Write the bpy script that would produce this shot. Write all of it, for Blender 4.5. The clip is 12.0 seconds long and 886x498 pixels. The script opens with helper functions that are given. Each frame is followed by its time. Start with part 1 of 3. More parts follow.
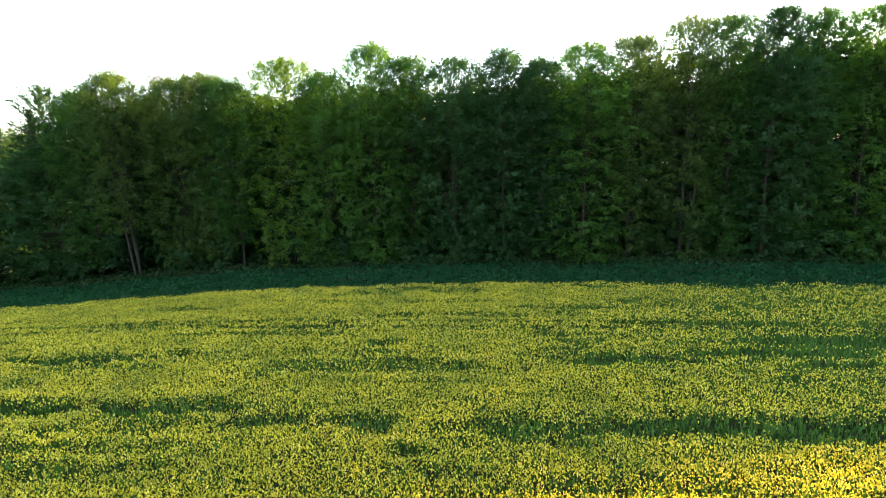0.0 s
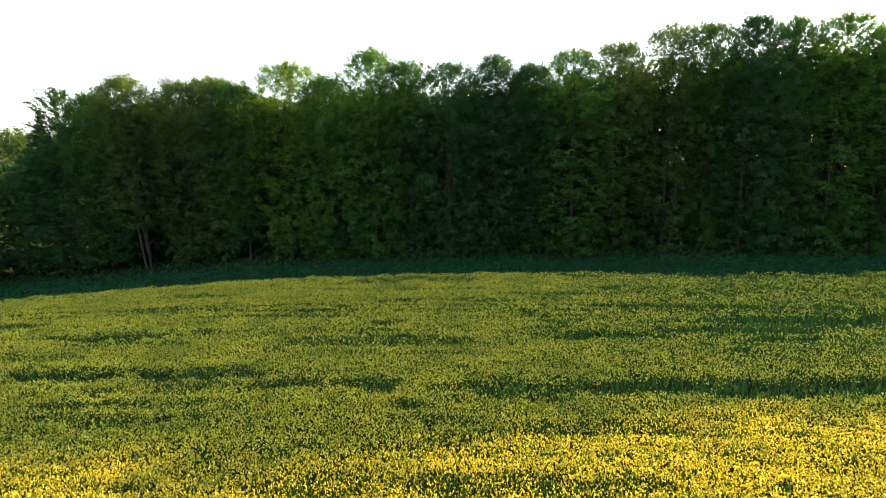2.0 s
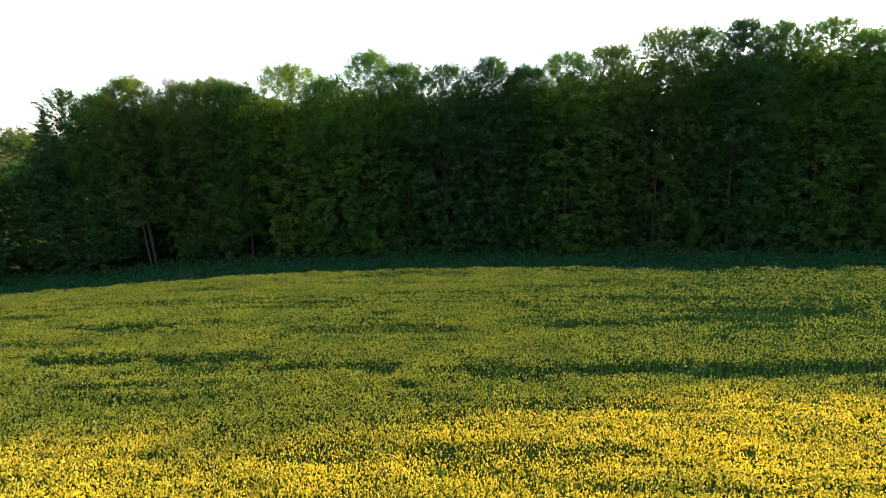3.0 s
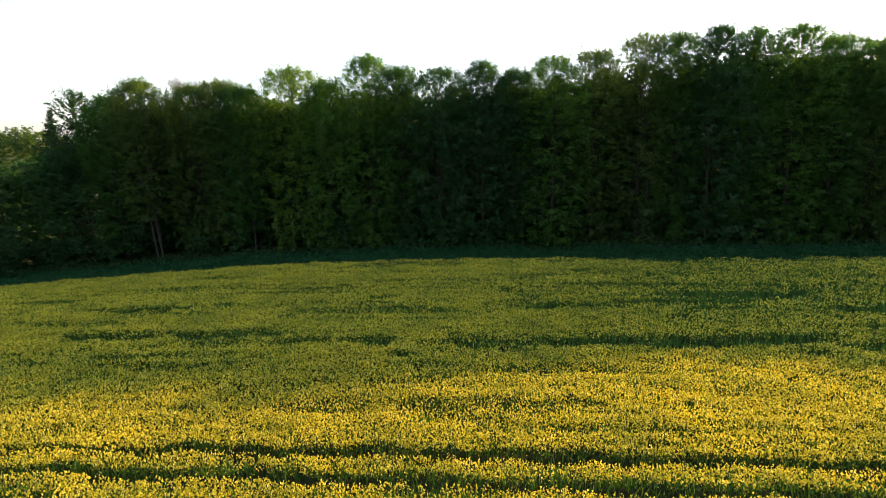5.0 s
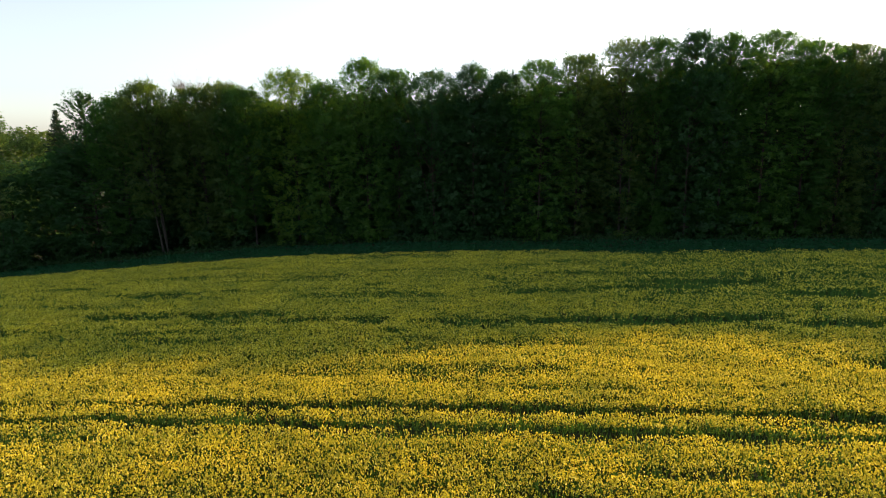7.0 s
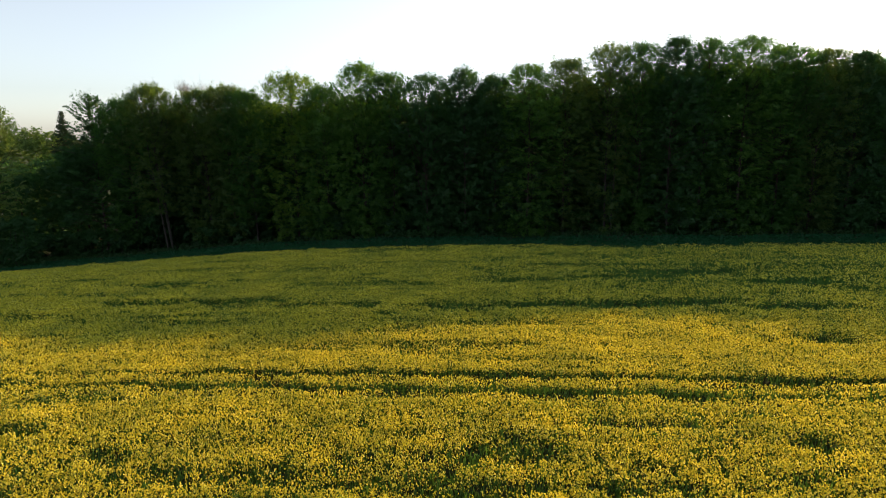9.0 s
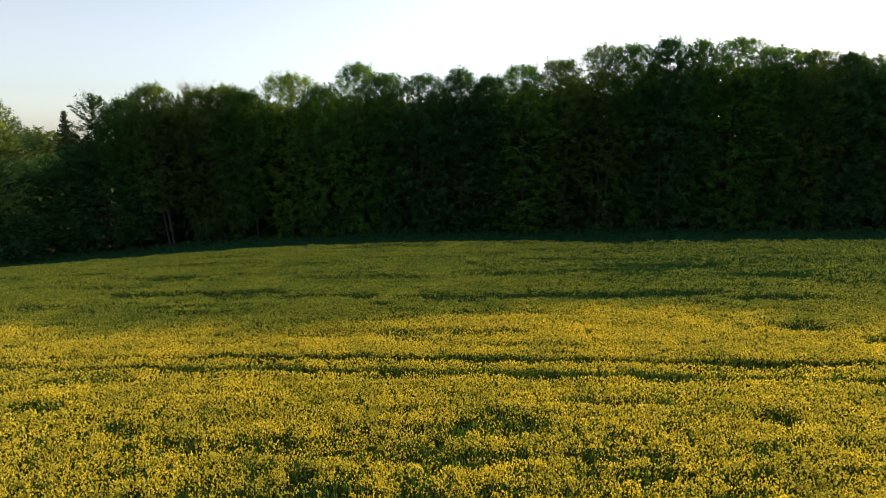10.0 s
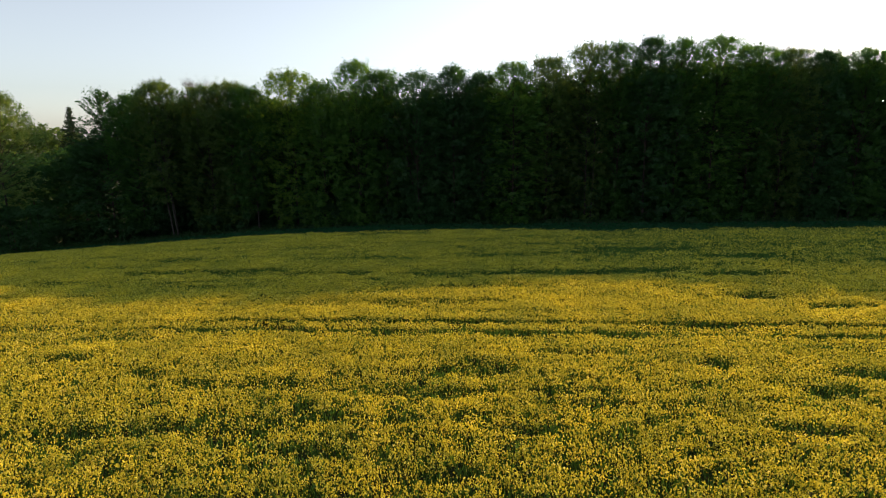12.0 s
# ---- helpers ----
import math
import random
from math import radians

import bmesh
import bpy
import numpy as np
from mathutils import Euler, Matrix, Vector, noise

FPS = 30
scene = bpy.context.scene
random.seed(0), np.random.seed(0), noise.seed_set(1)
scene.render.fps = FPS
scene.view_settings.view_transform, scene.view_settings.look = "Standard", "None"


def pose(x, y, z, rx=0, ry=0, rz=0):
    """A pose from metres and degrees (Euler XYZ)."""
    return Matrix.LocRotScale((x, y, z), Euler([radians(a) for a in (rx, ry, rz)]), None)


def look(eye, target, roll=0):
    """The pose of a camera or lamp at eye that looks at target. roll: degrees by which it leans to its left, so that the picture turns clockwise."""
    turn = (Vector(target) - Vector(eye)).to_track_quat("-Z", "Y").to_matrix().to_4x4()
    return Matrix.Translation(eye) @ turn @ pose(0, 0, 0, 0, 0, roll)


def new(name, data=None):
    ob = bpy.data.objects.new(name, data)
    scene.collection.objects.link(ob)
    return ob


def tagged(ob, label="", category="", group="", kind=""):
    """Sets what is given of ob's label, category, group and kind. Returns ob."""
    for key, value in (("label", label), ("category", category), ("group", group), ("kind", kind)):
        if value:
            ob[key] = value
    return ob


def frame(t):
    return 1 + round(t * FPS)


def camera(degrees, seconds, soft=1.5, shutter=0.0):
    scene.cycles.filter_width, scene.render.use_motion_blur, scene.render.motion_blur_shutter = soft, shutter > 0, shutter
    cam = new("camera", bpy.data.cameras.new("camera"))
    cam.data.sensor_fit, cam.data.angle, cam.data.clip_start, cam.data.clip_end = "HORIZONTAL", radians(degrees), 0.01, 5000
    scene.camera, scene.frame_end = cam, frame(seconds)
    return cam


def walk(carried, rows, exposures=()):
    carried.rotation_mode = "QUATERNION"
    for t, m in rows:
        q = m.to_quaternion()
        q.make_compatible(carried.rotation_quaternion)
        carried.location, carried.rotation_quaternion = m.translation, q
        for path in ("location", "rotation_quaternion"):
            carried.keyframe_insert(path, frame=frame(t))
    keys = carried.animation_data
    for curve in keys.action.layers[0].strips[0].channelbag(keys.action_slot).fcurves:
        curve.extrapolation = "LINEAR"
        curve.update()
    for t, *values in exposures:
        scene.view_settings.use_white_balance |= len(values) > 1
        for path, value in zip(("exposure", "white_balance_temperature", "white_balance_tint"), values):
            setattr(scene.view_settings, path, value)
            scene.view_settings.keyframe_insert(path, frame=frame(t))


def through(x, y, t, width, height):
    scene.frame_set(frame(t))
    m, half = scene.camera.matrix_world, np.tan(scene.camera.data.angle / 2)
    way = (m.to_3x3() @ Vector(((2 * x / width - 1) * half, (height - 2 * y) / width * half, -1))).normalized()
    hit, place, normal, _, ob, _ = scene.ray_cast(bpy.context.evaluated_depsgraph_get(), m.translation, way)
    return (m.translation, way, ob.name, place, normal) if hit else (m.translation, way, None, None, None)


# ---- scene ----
cam = camera(76.3, 12.0, soft=0.95)
METRES, EYE, TILT, LEAN, TURN = 24.85, 12.5, 0.0, 0.0, 3.9
ROWS = [
    (0.0, 0.0, 0.0, 0.0, -0.2, -11.59, 0.99),
    (0.5, 0.0014, -0.0413, 0.0041, -0.3, -11.62, 0.97),
    (1.0, 0.0011, -0.0828, 0.008, -0.39, -11.65, 0.96),
    (1.5, 0.0007, -0.1252, 0.0086, -0.5, -11.68, 0.94),
    (2.0, 0.0004, -0.169, 0.0077, -0.59, -11.68, 0.94),
    (2.5, 0.0002, -0.2128, 0.0077, -0.71, -11.7, 0.93),
    (3.0, 0.0021, -0.2563, 0.0079, -0.81, -11.7, 0.9),
    (5.0, 0.0167, -0.4238, 0.0092, -1.14, -11.76, 0.86),
    (5.5, 0.0212, -0.4649, 0.0095, -1.2, -11.76, 0.84),
    (6.0, 0.0261, -0.506, 0.0094, -1.27, -11.78, 0.84),
    (6.5, 0.0329, -0.5473, 0.0091, -1.35, -11.78, 0.81),
    (7.0, 0.0407, -0.588, 0.0098, -1.43, -11.76, 0.81),
    (9.0, 0.0698, -0.7456, 0.012, -1.6, -11.74, 0.82),
    (9.5, 0.0767, -0.7847, 0.0127, -1.65, -11.74, 0.8),
    (10.0, 0.0832, -0.8244, 0.0084, -1.7, -11.76, 0.79),
    (10.5, 0.0896, -0.8642, 0.0025, -1.74, -11.75, 0.78),
    (11.0, 0.0964, -0.9044, -0.006, -1.77, -11.73, 0.77),
    (11.5, 0.1037, -0.9455, -0.0167, -1.8, -11.75, 0.77),
    (12.0, 0.1095, -0.9869, -0.0271, -1.86, -11.75, 0.75),
]
walk(cam, [(t, pose(0, 0, EYE, TILT, LEAN, TURN) @ pose(METRES * x, METRES * y, METRES * z, 90 + pitch, roll, yaw)) for t, x, y, z, yaw, pitch, roll in ROWS],
     exposures=[(0.0, 2.95, 6500, 5), (1.0, 2.67, 6500, 7), (2.0, 2.36, 6500, 7), (3.0, 2.15, 6500, 8), (5.0, 1.76, 6500, 9), (7.0, 1.45, 6500, 9), (9.0, 1.28, 6500, 9), (12.0, 1.08, 6500, 10)])

# ---- world and sun: a low evening sun ahead and to the right, behind the wood ----
SUN_EL, SUN_AZ = radians(18.2), radians(46.0)
SUN_DIR = Vector((math.sin(SUN_AZ) * math.cos(SUN_EL), math.cos(SUN_AZ) * math.cos(SUN_EL), math.sin(SUN_EL)))
world = bpy.data.worlds.new("evening_sky")
scene.world = world
world.use_nodes = True
wn = world.node_tree.nodes
sky = wn.new("ShaderNodeTexSky")
sky.sky_type, sky.sun_disc = "NISHITA", False
sky.sun_elevation, sky.sun_rotation = SUN_EL, SUN_AZ
sky.air_density, sky.dust_density, sky.ozone_density = 1.0, 0.7, 3.2
wn["Background"].inputs["Strength"].default_value = 0.096
haze = wn.new("ShaderNodeHueSaturation")  # thin evening haze pales the sky
haze.inputs["Saturation"].default_value = 0.46
world.node_tree.links.new(sky.outputs[0], haze.inputs["Color"])
warm = wn.new("ShaderNodeMix")  # and warms it a little
warm.data_type, warm.blend_type = "RGBA", "MULTIPLY"
warm.inputs[0].default_value, warm.inputs[7].default_value = 1.0, (1.02, 1.0, 0.98, 1)
world.node_tree.links.new(haze.outputs[0], warm.inputs[6])
world.node_tree.links.new(warm.outputs[2], wn["Background"].inputs["Color"])
sun_data = bpy.data.lights.new("sun", "SUN")
sun_data.energy, sun_data.angle, sun_data.color = 5.0, radians(0.6), (1.0, 0.60, 0.28)
sun = new("sun", sun_data)
sun.matrix_world = look(SUN_DIR * 200, (0, 0, 0))


# ---- materials ----
def shader(name):
    m = bpy.data.materials.new(name)
    m.use_nodes = True
    nt = m.node_tree
    for n in list(nt.nodes):
        nt.nodes.remove(n)
    return m, nt, nt.nodes.new("ShaderNodeOutputMaterial")


def ramp(nt, source, stops):
    r = nt.nodes.new("ShaderNodeValToRGB")
    e = r.color_ramp.elements
    while len(e) < len(stops):
        e.new(0.5)
    for k, (at, c) in zip(e, stops):
        k.position, k.color = at, (*c, 1)
    nt.links.new(source, r.inputs[0])
    return r.outputs[0]


def noise_value(nt, scale, detail=3.0, rough=0.55):
    co = nt.nodes.new("ShaderNodeNewGeometry")
    n = nt.nodes.new("ShaderNodeTexNoise")
    n.inputs["Scale"].default_value, n.inputs["Detail"].default_value, n.inputs["Roughness"].default_value = scale, detail, rough
    nt.links.new(co.outputs["Position"], n.inputs["Vector"])
    return n.outputs[0]


def mix_colour(nt, mode, fac, a, b):
    m = nt.nodes.new("ShaderNodeMix")
    m.data_type, m.blend_type = "RGBA", mode
    for key, v in ((0, fac), (6, a), (7, b)):
        if hasattr(v, "node"):
            nt.links.new(v, m.inputs[key])
        else:
            m.inputs[key].default_value = v if key == 0 else (*v, 1)
    return m.outputs[2]


def leaf_material(name, dark, light, through=0.52, gloss=0.012, patch=0.25, tint=(1.3, 1.25, 0.6), stops=None):
    """Thin plant tissue: every leaf its own shade, broad drifts of tone, light coming through."""
    m, nt, out = shader(name)
    geo = nt.nodes.new("ShaderNodeNewGeometry")
    own = ramp(nt, geo.outputs["Random Per Island"], stops or [(0.0, dark), (1.0, light)])
    drift = ramp(nt, noise_value(nt, patch, 3.0), [(0.3, (0.72, 0.78, 0.8)), (0.7, (1.2, 1.15, 1.0))])
    col = mix_colour(nt, "MULTIPLY", 1.0, own, drift)
    through_col = mix_colour(nt, "MULTIPLY", 1.0, col, tint)
    d, t, g = (nt.nodes.new(k) for k in ("ShaderNodeBsdfDiffuse", "ShaderNodeBsdfTranslucent", "ShaderNodeBsdfGlossy"))
    g.inputs["Roughness"].default_value = 0.5
    g.inputs["Color"].default_value = (0.8, 0.85, 0.8, 1)
    nt.links.new(col, d.inputs["Color"])
    nt.links.new(through_col, t.inputs["Color"])
    a, b = nt.nodes.new("ShaderNodeMixShader"), nt.nodes.new("ShaderNodeMixShader")
    a.inputs[0].default_value, b.inputs[0].default_value = through, gloss
    nt.links.new(d.outputs[0], a.inputs[1])
    nt.links.new(t.outputs[0], a.inputs[2])
    nt.links.new(a.outputs[0], b.inputs[1])
    nt.links.new(g.outputs[0], b.inputs[2])
    nt.links.new(b.outputs[0], out.inputs["Surface"])
    return m


def rough_material(name, stops, scale, fine, bump, rough=0.9):
    m, nt, out = shader(name)
    p = nt.nodes.new("ShaderNodeBsdfPrincipled")
    p.inputs["Roughness"].default_value = rough
    p.inputs["Specular IOR Level"].default_value = 0.1
    base = ramp(nt, noise_value(nt, scale, 6.0), stops)
    grain = ramp(nt, noise_value(nt, fine, 4.0), [(0.3, (0.6, 0.6, 0.6)), (0.7, (1.25, 1.25, 1.25))])
    nt.links.new(mix_colour(nt, "MULTIPLY", 1.0, base, grain), p.inputs["Base Color"])
    b = nt.nodes.new("ShaderNodeBump")
    b.inputs["Strength"].default_value, b.inputs["Distance"].default_value = bump, 0.05
    nt.links.new(noise_value(nt, fine, 4.0), b.inputs["Height"])
    nt.links.new(b.outputs[0], p.inputs["Normal"])
    nt.links.new(p.outputs[0], out.inputs["Surface"])
    return m


MAT_BLOSSOM = leaf_material("rapeseed_petals", (0.56, 0.51, 0.04), (0.82, 0.77, 0.13), 0.24, 0.012, 0.3, (1.05, 0.97, 0.75),
                            [(0.0, (0.18, 0.25, 0.045)), (0.18, (0.40, 0.405, 0.045)), (0.5, (0.60, 0.58, 0.062)), (0.85, (0.80, 0.765, 0.12)), (1.0, (0.88, 0.85, 0.28))])
# ochre petals: the warm dim light in the crop's gaps, put into colour
MAT_SHOOT = leaf_material("filtered_light_petals", (0.3, 0.28, 0.04), (0.7, 0.56, 0.06), 0.24, 0.01, 0.3, (1.1, 0.97, 0.6),
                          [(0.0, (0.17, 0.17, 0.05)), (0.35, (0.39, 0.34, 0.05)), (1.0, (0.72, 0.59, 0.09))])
MAT_RAPE_LEAF = leaf_material("rapeseed_foliage", (0.042, 0.112, 0.030), (0.100, 0.206, 0.050), 0.36, 0.015, 0.5)
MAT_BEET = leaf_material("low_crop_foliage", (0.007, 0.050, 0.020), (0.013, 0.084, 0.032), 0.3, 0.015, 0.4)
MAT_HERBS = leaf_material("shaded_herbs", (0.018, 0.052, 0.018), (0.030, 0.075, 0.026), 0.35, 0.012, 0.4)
MAT_GROUND = rough_material("field_soil_and_grass", [(0.35, (0.030, 0.040, 0.018)), (0.6, (0.036, 0.056, 0.020))], 0.15, 6.0, 0.6)
MAT_BARK = rough_material("grey_brown_bark", [(0.3, (0.028, 0.024, 0.019)), (0.7, (0.06, 0.05, 0.04))], 2.0, 14.0, 0.8)
MAT_PALE_BARK = rough_material("pale_bark", [(0.3, (0.034, 0.032, 0.027)), (0.7, (0.062, 0.056, 0.047))], 2.0, 14.0, 0.8)
# pale twigs, lightened further so the colour holds the sun on them
MAT_TWIG = rough_material("sunlit_pale_twigs", [(0.3, (0.15, 0.13, 0.11)), (0.7, (0.24, 0.21, 0.18))], 2.0, 14.0, 0.5)
LEAF = {
    "mid": leaf_material("mid_green_leaves", (0.031, 0.093, 0.021), (0.042, 0.112, 0.026), 0.58, 0.012, 0.25, (1.65, 1.55, 0.95)),
    "dark": leaf_material("dark_green_leaves", (0.022, 0.069, 0.025), (0.029, 0.083, 0.030), 0.46, 0.012, 0.25, (1.7, 1.55, 0.9)),
    "light": leaf_material("fresh_light_green_leaves", (0.053, 0.137, 0.026), (0.068, 0.161, 0.033), 0.60, 0.012, 0.25, (1.55, 1.48, 0.95)),
    # yellow-green leaf, made yellower to carry the sun's glow on the crown top
    "yellow": leaf_material("sun_yellowed_green_leaves", (0.058, 0.132, 0.021), (0.088, 0.182, 0.030), 0.64, 0.012, 0.25, (1.85, 1.58, 0.9)),
    "olive": leaf_material("olive_young_leaves", (0.045, 0.096, 0.026), (0.058, 0.114, 0.031), 0.6, 0.012, 0.25, (1.9, 1.62, 1.0)),
    # lit variant of the leaf green: sunshine on the corner tree is in the colour
    "pale": leaf_material("sunlit_pale_leaves", (0.085, 0.150, 0.050), (0.13, 0.20, 0.065), 0.6, 0.012, 0.25, (1.45, 1.45, 0.85)),
    "needle": leaf_material("dark_needles", (0.014, 0.035, 0.018), (0.035, 0.065, 0.03), 0.15),
}


# ---- the lie of the land ----
def smooth(v):
    v = np.clip(v, 0.0, 1.0)
    return v * v * (3 - 2 * v)


def soil(x, y):
    """Height of the ground: level under the crop, falling to the wood and to the hollow on the west side."""
    x, y = np.asarray(x, float), np.asarray(y, float)
    west = np.clip(-x, 0, None)
    drop = np.where(west < 45, 0.0011 * west ** 2, 0.0011 * 45 ** 2 + 0.085 * (np.minimum(west, 130) - 45))
    return -1.2 - 1.2 * smooth((y - 20) / 36) - 0.75 * smooth((y - 52) / 12) - drop * np.clip(y / 68, 0, 1.3) + 0.05 * np.sin(x * 0.21 + y * 0.13) * np.clip(y / 30, 0, 1)


def field_edge(x):
    """Far edge of the rapeseed."""
    x = np.asarray(x, float)
    return 50.6 - np.where(x < 5, 0.0021 * (x - 5) ** 2, 0.0) + 0.25 * np.sin(x * 0.7) + 0.2 * np.sin(x * 1.9)


def mesh_of(name, verts, faces):
    """One mesh from arrays; all faces have the same number of corners."""
    me = bpy.data.meshes.new(name)
    verts, faces = np.asarray(verts, np.float32), np.asarray(faces, np.int32)
    n, k = faces.shape
    me.vertices.add(len(verts))
    me.vertices.foreach_set("co", verts.ravel())
    me.loops.add(n * k)
    me.loops.foreach_set("vertex_index", faces.ravel())
    me.polygons.add(n)
    me.polygons.foreach_set("loop_start", np.arange(0, n * k, k, dtype=np.int32))
    me.update(calc_edges=True)
    me.validate()
    return me


def put(name, me, material, parent=None, label=""):
    me.materials.append(material)
    ob = new(name, me)
    ob.parent = parent
    return tagged(ob, label)


# ground sheet, to the horizon
gx = np.concatenate([[-4500, -2000, -900, -450, -260], np.arange(-180, 181, 3.0), [260, 450, 900, 2000, 4500]])
gy = np.concatenate([[-4500, -2000, -900, -400, -200, -120], np.arange(-75, 141, 3.0), [200, 350, 700, 1500, 4500]])
GX, GY = np.meshgrid(gx, gy)
idx = np.arange(GX.size).reshape(GX.shape)
quads = np.stack([idx[:-1, :-1], idx[:-1, 1:], idx[1:, 1:], idx[1:, :-1]], -1).reshape(-1, 4)
ground = put("ground", mesh_of("ground", np.stack([GX, GY, soil(GX, GY)], -1).reshape(-1, 3), quads), MAT_GROUND)
for p in ground.data.polygons:
    p.use_smooth = True
tagged(ground, "dark brown-green field soil with low weeds", "ground", kind="structure")

# ---- the rapeseed ----
rng = np.random.default_rng(7)
# thin, green places in the bloom: x, y, half length, half depth
THIN_FAR = [(-24.2, 30.9, 3.7, 0.75), (-18.2, 31.5, 0.9, 0.5), (-35.0, 34.5, 3.0, 0.5), (22.0, 34.2, 5.0, 0.9),
            (17.5, 32.0, 4.5, 0.6), (31.0, 30.0, 4.5, 0.8), (8.0, 31.0, 3.5, 0.7), (-23.5, 24.2, 3.3, 0.9), (-17.0, 23.9, 1.8, 0.7),
            (-13.5, 24.3, 2.4, 0.7), (-9.5, 22.9, 2.0, 0.7), (-5.5, 22.9, 1.8, 0.7), (1.3, 22.4, 2.7, 1.1), (5.8, 22.7, 1.8, 0.8),
            (10.0, 23.2, 3.2, 1.0), (15.0, 22.8, 4.2, 1.0), (20.5, 23.1, 3.0, 1.0), (27.0, 22.0, 3.4, 0.9), (-6.0, 33.6, 1.3, 0.6)]
THIN_NEAR = [(17.5, 3.5, 0.9, 0.6), (24.1, 2.2, 1.2, 0.5), (21.2, 0.2, 1.5, 0.6), (-2.8, -1.4, 0.6, 0.4), (4.9, 2.6, 2.0, 0.9),
             (1.4, -2.5, 0.7, 0.5), (3.9, -6.6, 1.1, 0.6), (-11.6, 1.9, 1.1, 0.5), (-17.5, 3.9, 1.5, 0.5), (7.3, -3.4, 1.1, 0.5),
             (-11.8, -4.1, 1.6, 0.8), (24.7, 15.4, 3.0, 0.7), (29.7, 13.2, 2.1, 0.6), (2.7, 0.0, 3.0, 0.5), (-2.3, -4.8, 1.5, 0.5),
             (10.4, -1.0, 1.7, 0.4), (-8.9, 0.5, 1.0, 0.5), (18.4, -3.3, 1.1, 0.4)]


class Drift:
    """Smooth random field over the plan, longer along the drill rows than across them."""

    def __init__(self, cell_x, cell_y, seed):
        self.cx, self.cy = cell_x, cell_y
        self.v = np.random.default_rng(seed).random((256, 256))

    def __call__(self, x, y):
        u, w = x / self.cx + 400.3, y / self.cy + 400.7
        i, j = np.floor(u).astype(int), np.floor(w).astype(int)
        a, b = smooth(u - i), smooth(w - j)
        g = lambda p, q: self.v[(i + p) % 256, (j + q) % 256]
        return (g(0, 0) * (1 - a) + g(1, 0) * a) * (1 - b) + (g(0, 1) * (1 - a) + g(1, 1) * a) * b


DRIFTS = (Drift(7.0, 2.2, 1), Drift(2.4, 0.9, 2), Drift(0.8, 0.45, 3), Drift(0.42, 0.34, 4), Drift(13.0, 0.75, 5))


def wheel_gap(x, y):
    """1 inside the tramline wheelings, 0 outside."""
    bend = -0.0006 * (x + 12) ** 2
    out = np.zeros_like(x)
    for at, width, turn in ((10.25, 0.34, 0.0), (8.72, 0.31, -0.012), (38.7, 0.24, 0.0), (37.2, 0.20, 0.0)):
        wobble = 0.10 * np.sin(x * 0.9 + at) + 0.07 * np.sin(x * 2.3 + 2 * at)
        wd = width * (0.7 + 0.6 * DRIFTS[1](x, y + at))
        if at > 10 and at < 11:  # the crop has closed over this wheeling in the west
            wd = wd * (0.45 + 0.55 * smooth((x + 14) / 4))
        out = np.maximum(out, smooth(1.6 - np.abs(y - at - bend - turn * (x + 18) - wobble) / wd))
    return out


def thinness(x, y):
    out = np.zeros_like(x)
    for cx, cy, a, b in THIN_FAR + THIN_NEAR:
        r = np.hypot((x - cx) / a, (y - cy) / b) + 0.7 * (DRIFTS[2](x, y) - 0.5) + 0.5 * (DRIFTS[1](x, y) - 0.5)
        out = np.maximum(out, smooth((1.55 - r) / 1.1))
    n = 0.34 * DRIFTS[0](x, y) + 0.30 * DRIFTS[1](x, y) + 0.12 * DRIFTS[2](x, y) + 0.24 * DRIFTS[4](x, y)
    return np.maximum(out * np.where(y < 6, 0.9, 1.06 + 0.25 * (x < -15)), smooth((n - 0.555) / 0.16) * np.where(y < 16, 0.65, 0.78))


def scatter(y0, y1, per_m2, margin=2.0):
    """Random spots of the crop between two depths, over the breadth of the field."""
    w0, w1 = (-38 - 0.95 * max(y1, 0), 30 + 0.88 * max(y1, 0))
    n = int((w1 - w0) * (y1 - y0) * per_m2)
    x, y = rng.uniform(w0, w1, n), rng.uniform(y0, y1, n)
    far = np.maximum(y + 26, 17)
    keep = (x > 2.7 - 0.97 * far - margin) & (x < 2.7 + 0.88 * far + margin) & (y < field_edge(x))
    return x[keep], y[keep]


def shards(cx, cy, cz, count, spread, size, flat, up):
    """count thin triangles about every centre: offsets within spread, corners size away, tipped by flat."""
    n = len(cx)
    c = np.repeat(np.stack([cx, cy, cz], 1), count, 0)
    off = rng.normal(0, 1, (n * count, 3)) * np.repeat(np.broadcast_to(spread, (n, 3)), count, 0)
    nrm = rng.normal(0, 1, (n * count, 3)) * (1, 1, flat) + (0, 0, up)
    nrm /= np.linalg.norm(nrm, axis=1, keepdims=True)
    a = np.cross(nrm, rng.normal(0, 1, (n * count, 3)))
    a /= np.linalg.norm(a, axis=1, keepdims=True)
    b = np.cross(nrm, a)
    s = (np.repeat(np.broadcast_to(size, (n,)), count) * rng.uniform(0.7, 1.3, n * count))[:, None]
    c = c + off
    v = np.stack([c + a * s, c - 0.5 * a * s + 0.8 * b * s, c - 0.5 * a * s - 0.8 * b * s], 1)
    return v.reshape(-1, 3)


